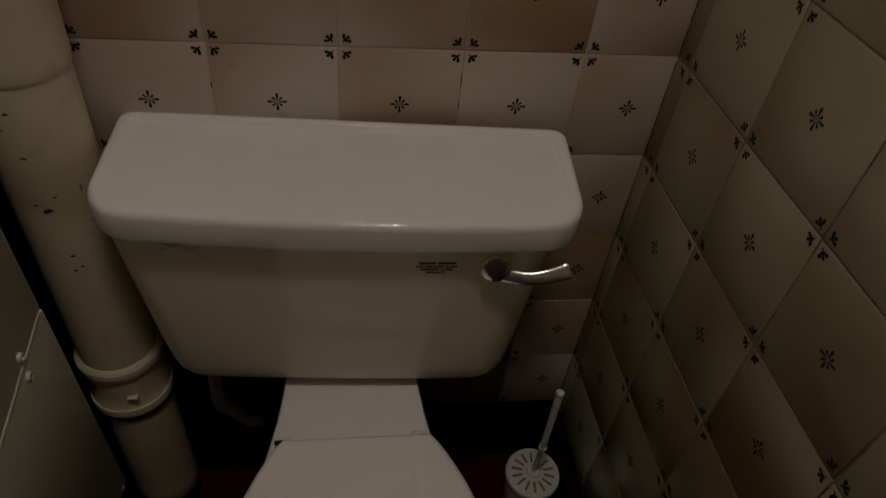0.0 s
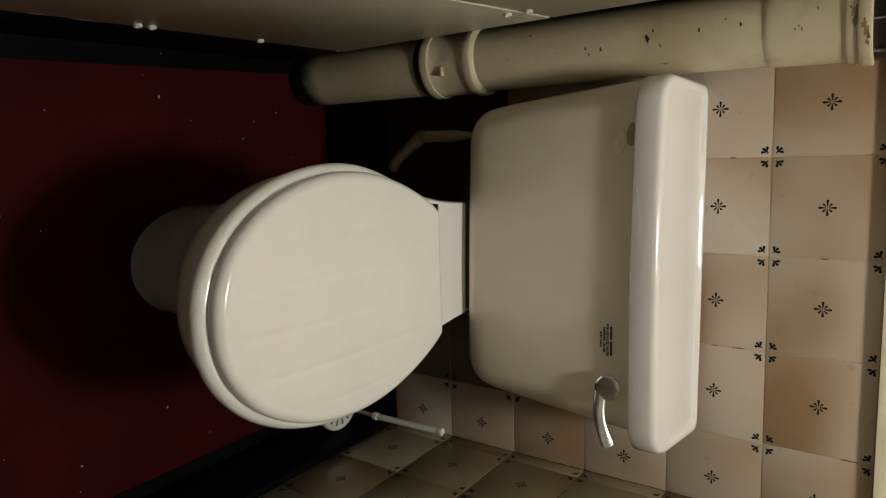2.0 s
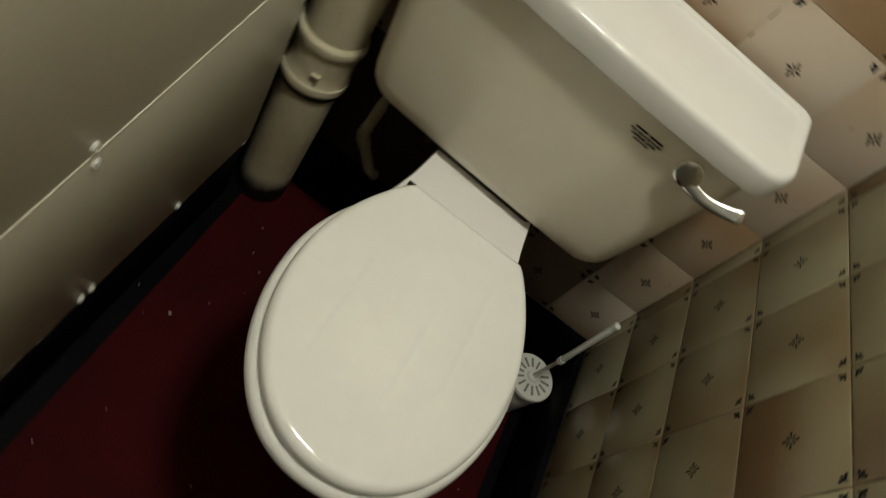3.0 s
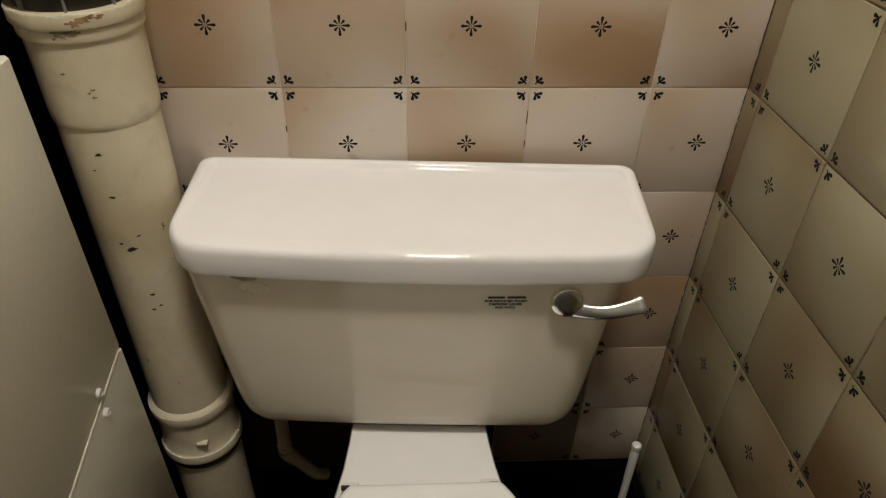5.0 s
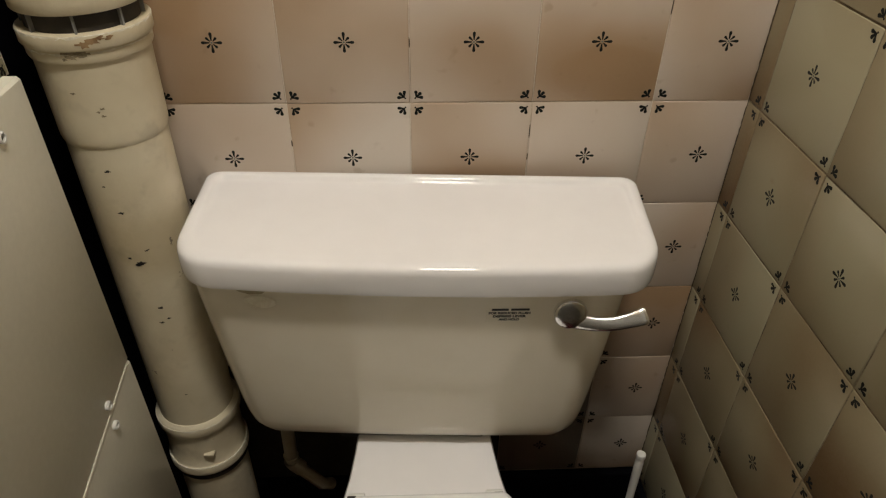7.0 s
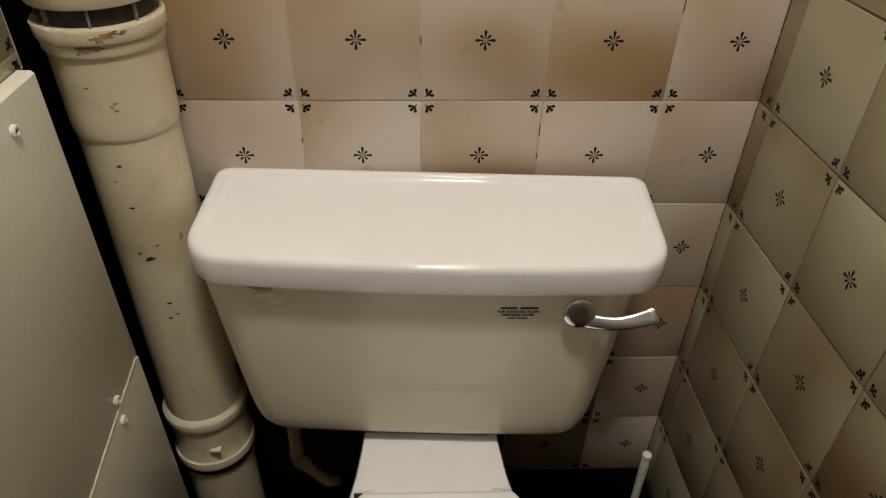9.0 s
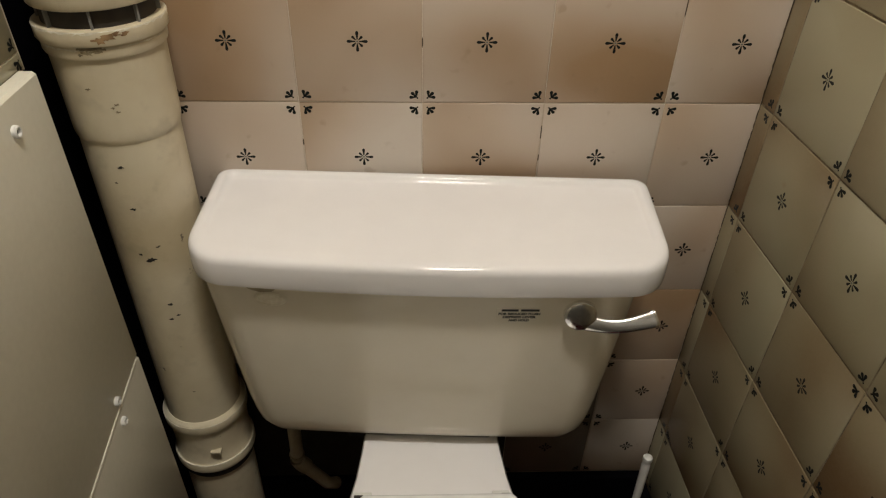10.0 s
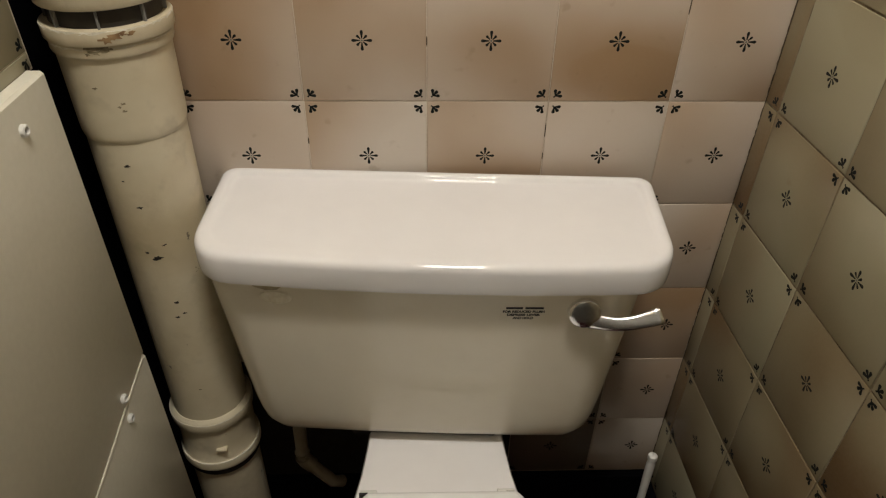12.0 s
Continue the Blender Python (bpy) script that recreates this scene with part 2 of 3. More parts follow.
def tile_mesh(x0, x1, z0, z1, glaze, motif):
    """One glazed tile, cut to x0..x1, z0..z1 round its own centre; its face looks along -y."""
    key = (glaze.name, *(round(v, 4) for v in (x0, x1, z0, z1)))
    if key in TILE_CACHE:
        return TILE_CACHE[key]
    bm = bmesh.new()
    b = 0.0012
    def ring(i, y):
        return [(x0 + i, y, z0 + i), (x1 - i, y, z0 + i), (x1 - i, y, z1 - i), (x0 + i, y, z1 - i)]
    loft([ring(0, 0.0), ring(0, -0.0004), ring(b * 0.35, -0.0010), ring(b, -0.0013)], False, True, bm)
    y = -0.0014
    inside = lambda x, z, r: x0 + r < x < x1 - r and z0 + r < z < z1 - r
    if motif and inside(0, 0, 0.012):
        for k in range(8):
            a = k * math.pi / 4
            petal(bm, (0.0022 * math.cos(a), 0.0022 * math.sin(a)), a, 0.0102 if k % 2 == 0 else 0.0066, 0.0037 if k % 2 == 0 else 0.0032, y, 1)
        vs = [bm.verts.new((0.0013 * math.cos(k * math.pi / 4), y - 0.0001, 0.0013 * math.sin(k * math.pi / 4))) for k in range(8)]
        bm.faces.new(vs).material_index = 2
    for sx in (-1, 1):
        for sz in (-1, 1):
            if motif and inside(sx * 0.066, sz * 0.066, 0.004):
                base = math.atan2(-sz, -sx)
                c = (sx * 0.0685, sz * 0.0685)
                for da in (-0.85, 0.0, 0.85):
                    petal(bm, c, base + da, 0.0088, 0.0042, y, 1)
                petal(bm, c, base + math.pi, 0.0030, 0.0024, y, 1)
    TILE_CACHE[key] = finish(bm, "tile", [glaze, M_MOTIF, M_PETAL])
    return TILE_CACHE[key]


def tile_wall(wall, frame_m, u0, u1, v0, v1, uline, vline, pu=P, glaze=None, motif=True, skip=None, tones=None, gap=0.0006):
    """Lay tiles on the plane of frame_m (u along x, v along z, face to -y), cut at the edges. One tile line runs through uline and vline."""
    i0, i1 = math.floor((u0 - uline) / pu + 1e-6), math.ceil((u1 - uline) / pu - 1e-6)
    j0, j1 = math.floor((v0 - vline) / P + 1e-6), math.ceil((v1 - vline) / P - 1e-6)
    rnd = random.Random(round(abs(u0) * 1000) + 7)
    h, hv = pu / 2 - gap, P / 2 - gap
    for i in range(i0, i1):
        for j in range(j0, j1):
            cu, cv = uline + (i + 0.5) * pu, vline + (j + 0.5) * P
            a0, a1 = max(-h, u0 - cu + 0.0004), min(h, u1 - cu - 0.0004)
            b0, b1 = max(-hv, v0 - cv + 0.001), min(hv, v1 - cv - 0.001)
            if a1 - a0 < 0.012 or b1 - b0 < 0.012 or (skip and skip(cu, cv)):
                continue
            ob = new("tile", tile_mesh(a0, a1, b0, b1, glaze or M_TILE, motif))
            ob.parent = wall
            tone = (tones or {}).get((i, j), rnd.uniform(0.12, 0.88))
            ob.color = (tone, tone, tone, 1)
            ob.matrix_basis = frame_m @ pose(cu, rnd.uniform(-0.0004, 0.0002), cv, rnd.uniform(-0.15, 0.15), 0, rnd.uniform(-0.15, 0.15))


# ---- the room ----
XL, XR, YB, CEIL = -0.70, 0.1233, -1.62, 2.36
SLANT = math.atan(0.0229)              # the side wall runs a little outwards
ROW_A, LEDGE, SKIRT = 0.925, 1.089, 0.165
UPPER_Y = 0.13                         # the wall above the ledge
CHASE_Y = -0.142                       # where the side wall stops before the pipe
# the left wall and its board run slightly inwards, away from the pipe
LEFT_TURN = 1.72
left_m = pose(XL, CHASE_Y, 0, 0, 0, LEFT_TURN) @ pose(-XL, -CHASE_Y, 0)

bm = box(-1.2, 0.6, YB - 0.12, 0.4, -0.12, 0.0)
tagged(part("floor", bm, M_FLOOR), "worn dark red painted floor with pale specks", "floor", kind="structure")
# never in view; its grey is set low to hold back bounced light
bm = box(-1.2, 0.6, YB - 0.12, 0.4, CEIL, CEIL + 0.1)
tagged(part("ceiling", bm, M_PLASTER), "plain grey ceiling, out of view and kept dark", "ceiling", kind="structure")
bm = box(-0.95, 0.5, 0.0, UPPER_Y + 0.2, 0.0, LEDGE - 0.006)
wall_back = tagged(part("wall_back", bm, M_GROUT), "half-height boxed wall of beige tiles with dark flower motifs", "wall", kind="structure")
bm = box(-0.95, 0.5, UPPER_Y, UPPER_Y + 0.2, LEDGE + 0.002, CEIL)
wall_upper = tagged(part("wall_upper", bm, M_GROUT), "glossy beige tiled wall behind the ledge", "wall", kind="structure")
right_m = pose(XR, 0, 0, 0, 0, -90) @ pose(0, 0, 0, 0, 0, math.degrees(SLANT))
bm = box(-0.3, 1.72, 0.0, 0.12, 0.0, CEIL)
wall_right = tagged(part("wall_right", bm, M_GROUT_DIRTY, m=right_m), "side wall of glossy beige tiles with dark flower motifs", "wall", kind="structure")
bm = box(XL - 0.1, XL, YB - 0.1, CHASE_Y, 0.0, 1.012)
box(XL - 0.1, XL, YB - 0.1, CHASE_Y + 0.022, 1.012, CEIL, bm=bm)
wall_left = tagged(part("wall_left", bm, M_GROUT, m=left_m), "side wall tiled above the painted board", "wall", kind="structure")
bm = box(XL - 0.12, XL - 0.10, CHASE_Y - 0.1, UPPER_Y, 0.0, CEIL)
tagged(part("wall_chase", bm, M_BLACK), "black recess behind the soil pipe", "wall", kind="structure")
# unseen closing wall, made dark so that it bounces little light
bm = box(-1.0, 0.5, YB - 0.1, YB, 0.0, CEIL)
tagged(part("wall_front", bm, M_CLOSING_WALL), "plain dark grey wall added behind the viewer, out of view", "wall", kind="structure")

# black sheet over the back wall of the recess, in place of tiles
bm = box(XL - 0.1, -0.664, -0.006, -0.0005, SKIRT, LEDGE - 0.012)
tagged(part("wall_chase", bm, M_BLACK), "black sheet on the back wall of the pipe recess", "wall", kind="structure")

# dark brown sheet where the back wall's tiles are left out
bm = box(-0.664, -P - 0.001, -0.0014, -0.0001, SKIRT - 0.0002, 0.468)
tagged(part("wall_low", bm, M_WALL_DARK), "dark brown sheet in place of tiles below the cistern", "wall", kind="structure")

# skirting and ledge trim
bm = box(XL - 0.1, XR + 0.02, -0.017, -0.0002, 0.0, SKIRT - 0.0004, 0.002)
tagged(part("baseboard", bm, M_BLACK), "black gloss painted skirting board below the tiles", "skirting", kind="structure")
bm = box(0.017, 1.62, -0.017, -0.001, 0.0, SKIRT - 0.002, 0.003)
tagged(part("baseboard", bm, M_BLACK, m=right_m), "black gloss painted skirting board below the tiles", "skirting", kind="structure")
bm = box(XL - 0.004, -0.684, YB, CHASE_Y, 0.0, 0.176, 0.003)
tagged(part("baseboard", bm, M_BLACK, m=left_m), "black skirting below the painted board", "skirting", kind="structure")
bm = box(XL - 0.09, -0.656, YB, -0.022, 0.0005, 0.004, 0.001)
tagged(part("floor_border", bm, M_BLACK, m=pose(XL, CHASE_Y, 0, 0, 0, 2.5) @ pose(-XL, -CHASE_Y, 0)), "black painted border along the red floor", "floor border", kind="structure")
bm = box(0.017, 1.62, -0.042, -0.017, 0.0005, 0.004, 0.001)
tagged(part("floor_border", bm, M_BLACK, m=right_m), "black painted border along the red floor", "floor border", kind="structure")
prof = [(-0.013, -0.012), (-0.013, 0.002), (-0.0105, 0.0075), (-0.004, 0.0105), (0.006, 0.0105), (0.010, 0.006), (0.010, 0.0012), (-0.005, 0.0012), (-0.005, -0.012)]
bm = loft([[(x, y, LEDGE + z) for y, z in prof] for x in (XL - 0.08, -0.2, XR + 0.004)])
tagged(part("trim", bm, M_CREAM), "rounded cream edge trim along the tiled ledge", "trim", kind="structure")

rnd = random.Random(21)
loops = []
for k in range(161):
    z, w = SKIRT + (LEDGE - SKIRT - 0.01) * k / 160, 0.0002 + 0.0011 * rnd.random() ** 2
    x = XR - 0.0008 + rnd.uniform(-0.0004, 0.0004)
    loops.append([(x - w, -0.0012, z), (x, -0.0014 - w, z), (x + 0.0016 + w, -0.001, z), (x, 0.002, z)])
tagged(part("trim", loft(loops), M_SEALANT), "cracked dark sealant in the corner between the tiled walls", "sealant", kind="structure")

# ---- painted board on the side wall ----
def board():
    root = empty("boxing_panel", left_m @ pose(XL, -0.7, 0.16), "off-white painted board screwed to the side wall beside the pipe", "panel")
    def slab(z0, z1, y0, y1, name, label):
        bm = bmesh.new()
        rnd = random.Random(3)
        loops = []
        ys = [y0 + (y1 - y0) * k / 60 for k in range(61)]
        fall = lambda z, y: z + (0.15 * (y + 0.15) if 0.5 < z < 0.7 else 0.0)
        for y in ys:
            low = fall(z0, y) - (rnd.uniform(0, 0.004) if z0 < 0.3 else 0)
            top = fall(z1, y)
            loops.append([(0.002, y, low), (0.0165, y, low), (0.018, y, low + 0.002), (0.018, y, top - 0.003), (0.015, y, top), (0.002, y, top)])
        loft(loops, bm=bm)
        ob = part(name, bm, M_PANEL, root, label)
        ob.location = (0, 0.7, -0.16)
        return ob
    slab(0.178, 0.620, YB + 0.02, CHASE_Y + 0.008, "lower_board", "off-white painted board with a ragged lower edge")
    slab(0.624, 1.016, YB + 0.02, CHASE_Y + 0.006, "upper_board", "off-white painted board with a rounded top edge")
    bm = loft([[(x, y, z + 0.15 * (y + 0.15)) for x, z in ((0.004, 0.6198), (0.0186, 0.6198), (0.0191, 0.6206), (0.0191, 0.6234), (0.0186, 0.6242), (0.004, 0.6242))] for y in (YB + 0.02, CHASE_Y)])
    ob = part("joint_strip", bm, M_EDGE, root, "pale line of filler along the board joint")
    ob.location = (0, 0.7, -0.16)
    rnd = random.Random(8)
    bm = bmesh.new()
    y = CHASE_Y
    while y > YB + 0.05:
        w = rnd.uniform(0.006, 0.05)
        t = rnd.uniform(0.0006, 0.0022)
        bmesh.ops.create_icosphere(bm, subdivisions=1, radius=1, matrix=pose(0.0165 + 0.3 * t, y - w / 2 + 0.7, 0.0165 + rnd.uniform(0, 0.002)) @ Matrix.Diagonal((t, w * 0.55, t, 1)))
        y -= w * rnd.uniform(1.2, 5.0)
    tagged(part("filler", bm, M_WORN, root, "ragged pale filler along the lower edge"), kind="stuff")
    spots = [(-0.217, 0.628), (-0.219, 0.594), (-0.58, 0.575), (-0.575, 0.541), (-0.205, 0.985), (-0.58, 0.99), (-0.57, 0.192), (-0.548, 0.192), (-0.35, 0.19), (-0.95, 0.58), (-0.95, 0.545)]
    for y, z in spots:
        bm = lathe([(0.0035, 0.0), (0.0062, 0.0), (0.0062, 0.0035), (0.0050, 0.0048), (0.0036, 0.0046), (0.0030, 0.0012)], 16)
        ob = part("screw_cap", bm, M_WHITEPL, root, "white screw cap", m=pose(0.0178, y + 0.7, z - 0.16, 0, 90, 0))
        part("screw_hole", lathe([(0.0029, 0.0), (0.0029, 0.0022)], 12), M_RUBBER, ob)
    return root


board()

# ---- soil pipe ----
def axis(z):
    return Vector((-0.643 + 0.010 * (z - 0.4), -0.0655, z))


def ring_loft(profile, n=56):
    loops = []
    for r, z in profile:
        c = axis(z)
        loops.append([(c.x + r * math.cos(2 * math.pi * i / n), c.y + r * math.sin(2 * math.pi * i / n), z) for i in range(n)])
    return loft(loops)


def soil_pipe():
    root = empty("soil_pipe", pose(0, 0, 0), "chipped cream painted soil pipe with ringed joints in the corner", "pipe")
    part("lower_pipe", ring_loft([(0.0545, 0.002), (0.0545, 0.1), (0.0545, 0.25), (0.0545, 0.38)]), M_PIPE, root)
    coupling = part("coupling", ring_loft([(0.057, 0.3535), (0.0612, 0.3540), (0.0620, 0.3552), (0.0622, 0.3580), (0.0622, 0.3690), (0.0615, 0.3708), (0.0592, 0.3714), (0.0578, 0.3735), (0.0572, 0.41), (0.0576, 0.4435), (0.0590, 0.4452), (0.0615, 0.4460), (0.0622, 0.4475), (0.0622, 0.4600), (0.0616, 0.4620), (0.0590, 0.4650), (0.0555, 0.4680)]), M_PIPE, root, "cream push-fit coupling with two raised rings")
    c = axis(0.40)
    part("lug", box(c.x + 0.012, c.x + 0.028, c.y - 0.0600, c.y - 0.050, 0.3990, 0.4035, 0.001), M_PIPE, coupling)
    part("rubber_seal", ring_loft([(0.0555, 0.338), (0.0575, 0.3385), (0.0588, 0.341), (0.0590, 0.349), (0.0580, 0.3535), (0.0555, 0.3545)]), M_RUBBER, root, "dark rubber sealing ring")
    part("middle_pipe", ring_loft([(0.0545, 0.466), (0.0545, 0.6), (0.0545, 0.75), (0.0545, 0.94)]), M_PIPE, root)
    socket = part("socket", ring_loft([(0.0548, 0.927), (0.0560, 0.929), (0.0570, 0.934), (0.0574, 0.945), (0.0580, 1.014), (0.0584, 1.0222), (0.0608, 1.0232), (0.0616, 1.0255), (0.0616, 1.0335), (0.0610, 1.0360), (0.0640, 1.0368), (0.0648, 1.0382), (0.0648, 1.0505), (0.0640, 1.0520), (0.0560, 1.0522)]), M_PIPE, root, "cream socket with a grimy flange")
    # worn, paler paint on the sharp edges of the rings
    for z, r, own in ((0.4620, 0.0616, coupling), (0.3710, 0.0614, coupling), (1.0512, 0.0645, socket), (1.0338, 0.0615, socket)):
        n, rr = 90, random.Random(int(z * 1e4))
        loops = []
        for i in range(n):
            a, q, w = 2 * math.pi * i / n, r + 0.0003 * rr.random() - 0.0001, 0.0040 * rr.random() ** 2
            c = axis(z)
            loops.append([(c.x + (q + dx) * math.cos(a), c.y + (q + dx) * math.sin(a), z + dz) for dx, dz in ((-0.0010 - w, 0.0002), (0.0, 0.0004), (0.0004, -0.0003 - w * 0.6), (-0.0015, -0.0010))])
        part("worn_edge", loft(loops, close=True), M_WORN, own, "pale worn edge of the ring")
    part("gap_seal", ring_loft([(0.0555, 1.050), (0.0555, 1.073)]), M_RUBBER, root, "dark gap above the flange")
    for k in range(8):
        a = 2 * math.pi * k / 8 + 0.25
        c = axis(1.06)
        part("rib", box(-0.0010, 0.0010, -0.0595, -0.055, 1.051, 1.073), M_SLOT, root, m=pose(c.x, c.y, 0, 0, 0, math.degrees(a)))
    part("upper_pipe", ring_loft([(0.058, 1.0705), (0.0625, 1.0705), (0.0635, 1.072), (0.0638, 1.083), (0.0635, 1.15), (0.0605, 1.165), (0.0605, 1.5), (0.0605, CEIL - 0.004)]), M_PIPE, root)
    rnd = random.Random(11)
    # flakes of lost paint and rust on the flange
    for k, (a, z, r) in enumerate(((-66, 1.045, 0.008), (-58, 1.047, 0.005), (-50, 1.047, 0.004), (-72, 1.043, 0.006), (-84, 1.030, 0.005), (-92, 1.029, 0.003), (-73, 0.974, 0.003), (-77, 0.971, 0.0022), (-74, 0.966, 0.0025), (-96, 0.992, 0.003), (-75, 0.935, 0.0026), (-80, 1.0335, 0.008), (-86, 1.0338, 0.007), (-73, 1.0335, 0.005), (-87, 0.845, 0.004), (-84, 0.772, 0.006), (-95, 0.78, 0.003), (-72, 0.79, 0.003), (-76, 0.70, 0.004), (-70, 0.68, 0.003), (-80, 0.675, 0.003), (-88, 0.90, 0.003), (-78, 0.535, 0.002), (-98, 0.88, 0.002))):
        ang, c = radians(a), axis(z)
        base = 0.0648 if z > 1.037 else 0.0616 if z > 1.023 else 0.0578 if z > 0.94 else 0.0546
        n = 14
        bm = bmesh.new()
        vs = []
        for i in range(n):
            t, q = 2 * math.pi * i / n, r * rnd.uniform(0.25, 1.0)
            aa = ang + q * 1.4 * math.cos(t) / base
            vs.append(bm.verts.new((c.x + (base + 0.0003) * math.cos(aa), c.y + (base + 0.0003) * math.sin(aa), z + 0.7 * q * math.sin(t))))
        bm.faces.new(vs)
        part("paint_chip", bm, M_RUST if z > 1.037 else M_GRIME if z > 1.02 or 0.96 < z < 1.0 else M_RUBBER, root, smooth=False)
    return root


soil_pipe()

# ---- toilet ----
CX = -0.292


def outline(w_back, w_max, y_back, y_wide, y_tip, n=40, z=0.0, cx=CX):
    """Egg-shaped plan: straight back, widest at y_wide, round front."""
    right = []
    for k in range(n + 1):
        t = k / n
        if t < 0.45:
            q = t / 0.45
            y = y_back + (y_wide - y_back) * q
            w = w_back + (w_max - w_back) * math.sin(q * math.pi / 2) ** 0.8
        else:
            q = (t - 0.45) / 0.55 * math.pi / 2
            y = y_wide + (y_tip - y_wide) * math.sin(q)
            w = w_max * math.cos(q) ** 0.93
        right.append((w, y))
    pts = [(cx + w, y, z) for w, y in right] + [(cx - w, y, z) for w, y in right[-2::-1]]
    inner = [(cx - w_back + 2 * w_back * k / 8, y_back, z) for k in range(1, 8)]
    return pts + inner


def scaled(loop, s, z, c=(CX, -0.47)):
    return [(c[0] + (x - c[0]) * s, c[1] + (y - c[1]) * s, z) for x, y, _ in loop]


def shrunk(loop, d, z, c=(CX, -0.47)):
    """Loop drawn in by about d metres."""
    out = []
    for x, y, _ in loop:
        v = Vector((x - c[0], y - c[1]))
        L = max(v.length, 1e-6)
        v *= max(L - d, 0.0) / L
        out.append((c[0] + v.x, c[1] + v.y, z))
    return out


def toilet():
    root = empty("toilet", pose(CX, -0.4, 0), "white close-coupled toilet with its lid down", "toilet")
    back = Matrix.Translation((-CX, 0.4, 0))
    def put(name, bm, material, parent=root, label="", turn=None):
        ob = part(name, bm, material, parent, label)
        if parent is root:
            ob.matrix_basis = back @ (turn or Matrix())
        return ob
    # pan
    rim = outline(0.085, 0.165, -0.250, -0.455, -0.675)
    foot = outline(0.085, 0.105, -0.18, -0.36, -0.505)
    loops = []
    for s, z in ((0.0, 0.0), (0.0, 0.03), (0.06, 0.07), (0.12, 0.14), (0.2, 0.2), (0.36, 0.26), (0.6, 0.31), (0.85, 0.36), (0.97, 0.39), (1.0, 0.41), (1.0, 0.436), (0.98, 0.441)):
        loops.append([(a[0] + (b[0] - a[0]) * s, a[1] + (b[1] - a[1]) * s, z) for a, b in zip(foot, rim)])
    pan = put("pan", loft(loops), M_CERAMIC, label="white vitreous china pan")
    # shelf that carries the cistern
    loops = []
    for y, hw, z0, z1 in ((-0.030, 0.098, 0.36, 0.449), (-0.12, 0.099, 0.33, 0.453), (-0.165, 0.102, 0.31, 0.456), (-0.21, 0.107, 0.30, 0.458), (-0.245, 0.114, 0.30, 0.457), (-0.275, 0.122, 0.30, 0.450), (-0.30, 0.13, 0.31, 0.440)):
        r = 0.006
        loops.append([(CX + q * hw * f, y, z) for q, f, z in ((-1, 0.8, z0), (-1, 0.96, z0 + 0.06), (-1, 1.0, z1 - r), (-1, 0.97, z1), (1, 0.97, z1), (1, 1.0, z1 - r), (1, 0.96, z0 + 0.06), (1, 0.8, z0))])
    put("shelf", loft(loops), M_CERAMIC, label="white china shelf behind the seat")
    # seat ring
    so = outline(0.107, 0.181, -0.262, -0.455, -0.694, cx=CX + 0.007)
    lp = [shrunk(so, 0.006, 0.4445), shrunk(so, 0.001, 0.447), shrunk(so, 0.0, 0.453), shrunk(so, 0.003, 0.460), shrunk(so, 0.009, 0.4645), shrunk(so, 0.02, 0.4655), shrunk(so, 0.07, 0.463), shrunk(so, 0.075, 0.458), shrunk(so, 0.075, 0.446)]
    put("seat", loft(lp, close=True), M_SEAT, label="white plastic seat ring")
    # lid with shallow lengthwise grooves
    lo = outline(0.100, 0.169, -0.252, -0.456, -0.682, n=88, cx=CX + 0.007)
    loops = [shrunk(lo, 0.004, 0.4665), shrunk(lo, 0.0, 0.4685), shrunk(lo, 0.0, 0.474)]
    for k in range(1, 8):
        a = k / 7 * math.pi / 2
        loops.append(shrunk(lo, 0.014 * (1 - math.cos(a)), 0.474 + 0.0125 * math.sin(a)))
    edge = shrunk(lo, 0.014, 0)
    steps = 84
    for k in range(1, steps):
        s = 1 - k / steps
        row = []
        for x, y, _ in scaled(edge, s, 0):
            g = abs(((x - CX - 0.028) / 0.056 + 0.5) % 1 - 0.5) * 0.056
            fade = min(1.0, max(0.0, (0.93 - s) / 0.1))
            row.append((x, y, 0.4865 + 0.0105 * (1 - s * s) - 0.0009 * math.exp(-((g / 0.0042) ** 2)) * fade))
        loops.append(row)
    lid = put("lid", loft(loops), M_SEAT, label="white seat lid with shallow lengthwise grooves")
    for sx in (-1, 1):
        bm = sweep([(CX + sx * 0.082, -0.249, 0.466), (CX + sx * 0.104, -0.249, 0.466)], 0.0075, 14)
        put("hinge", bm, M_WHITEPL, label="white plastic hinge barrel")
        bm = box(CX + sx * 0.098 - 0.006, CX + sx * 0.098 + 0.006, -0.2575, -0.2535, 0.4735, 0.4815, 0.001)
        put("hinge_pin", bm, M_RUBBER, label="dark hinge pin end")
    put("bolt_cap", lathe([(0.009, 0.0), (0.009, 0.004), (0.006, 0.008), (0.0, 0.009)][:3], 16), M_RUBBER, label="dark pan fixing cap", turn=Matrix.Translation((CX - 0.115, -0.42, 0.25)))
    return root


toilet()


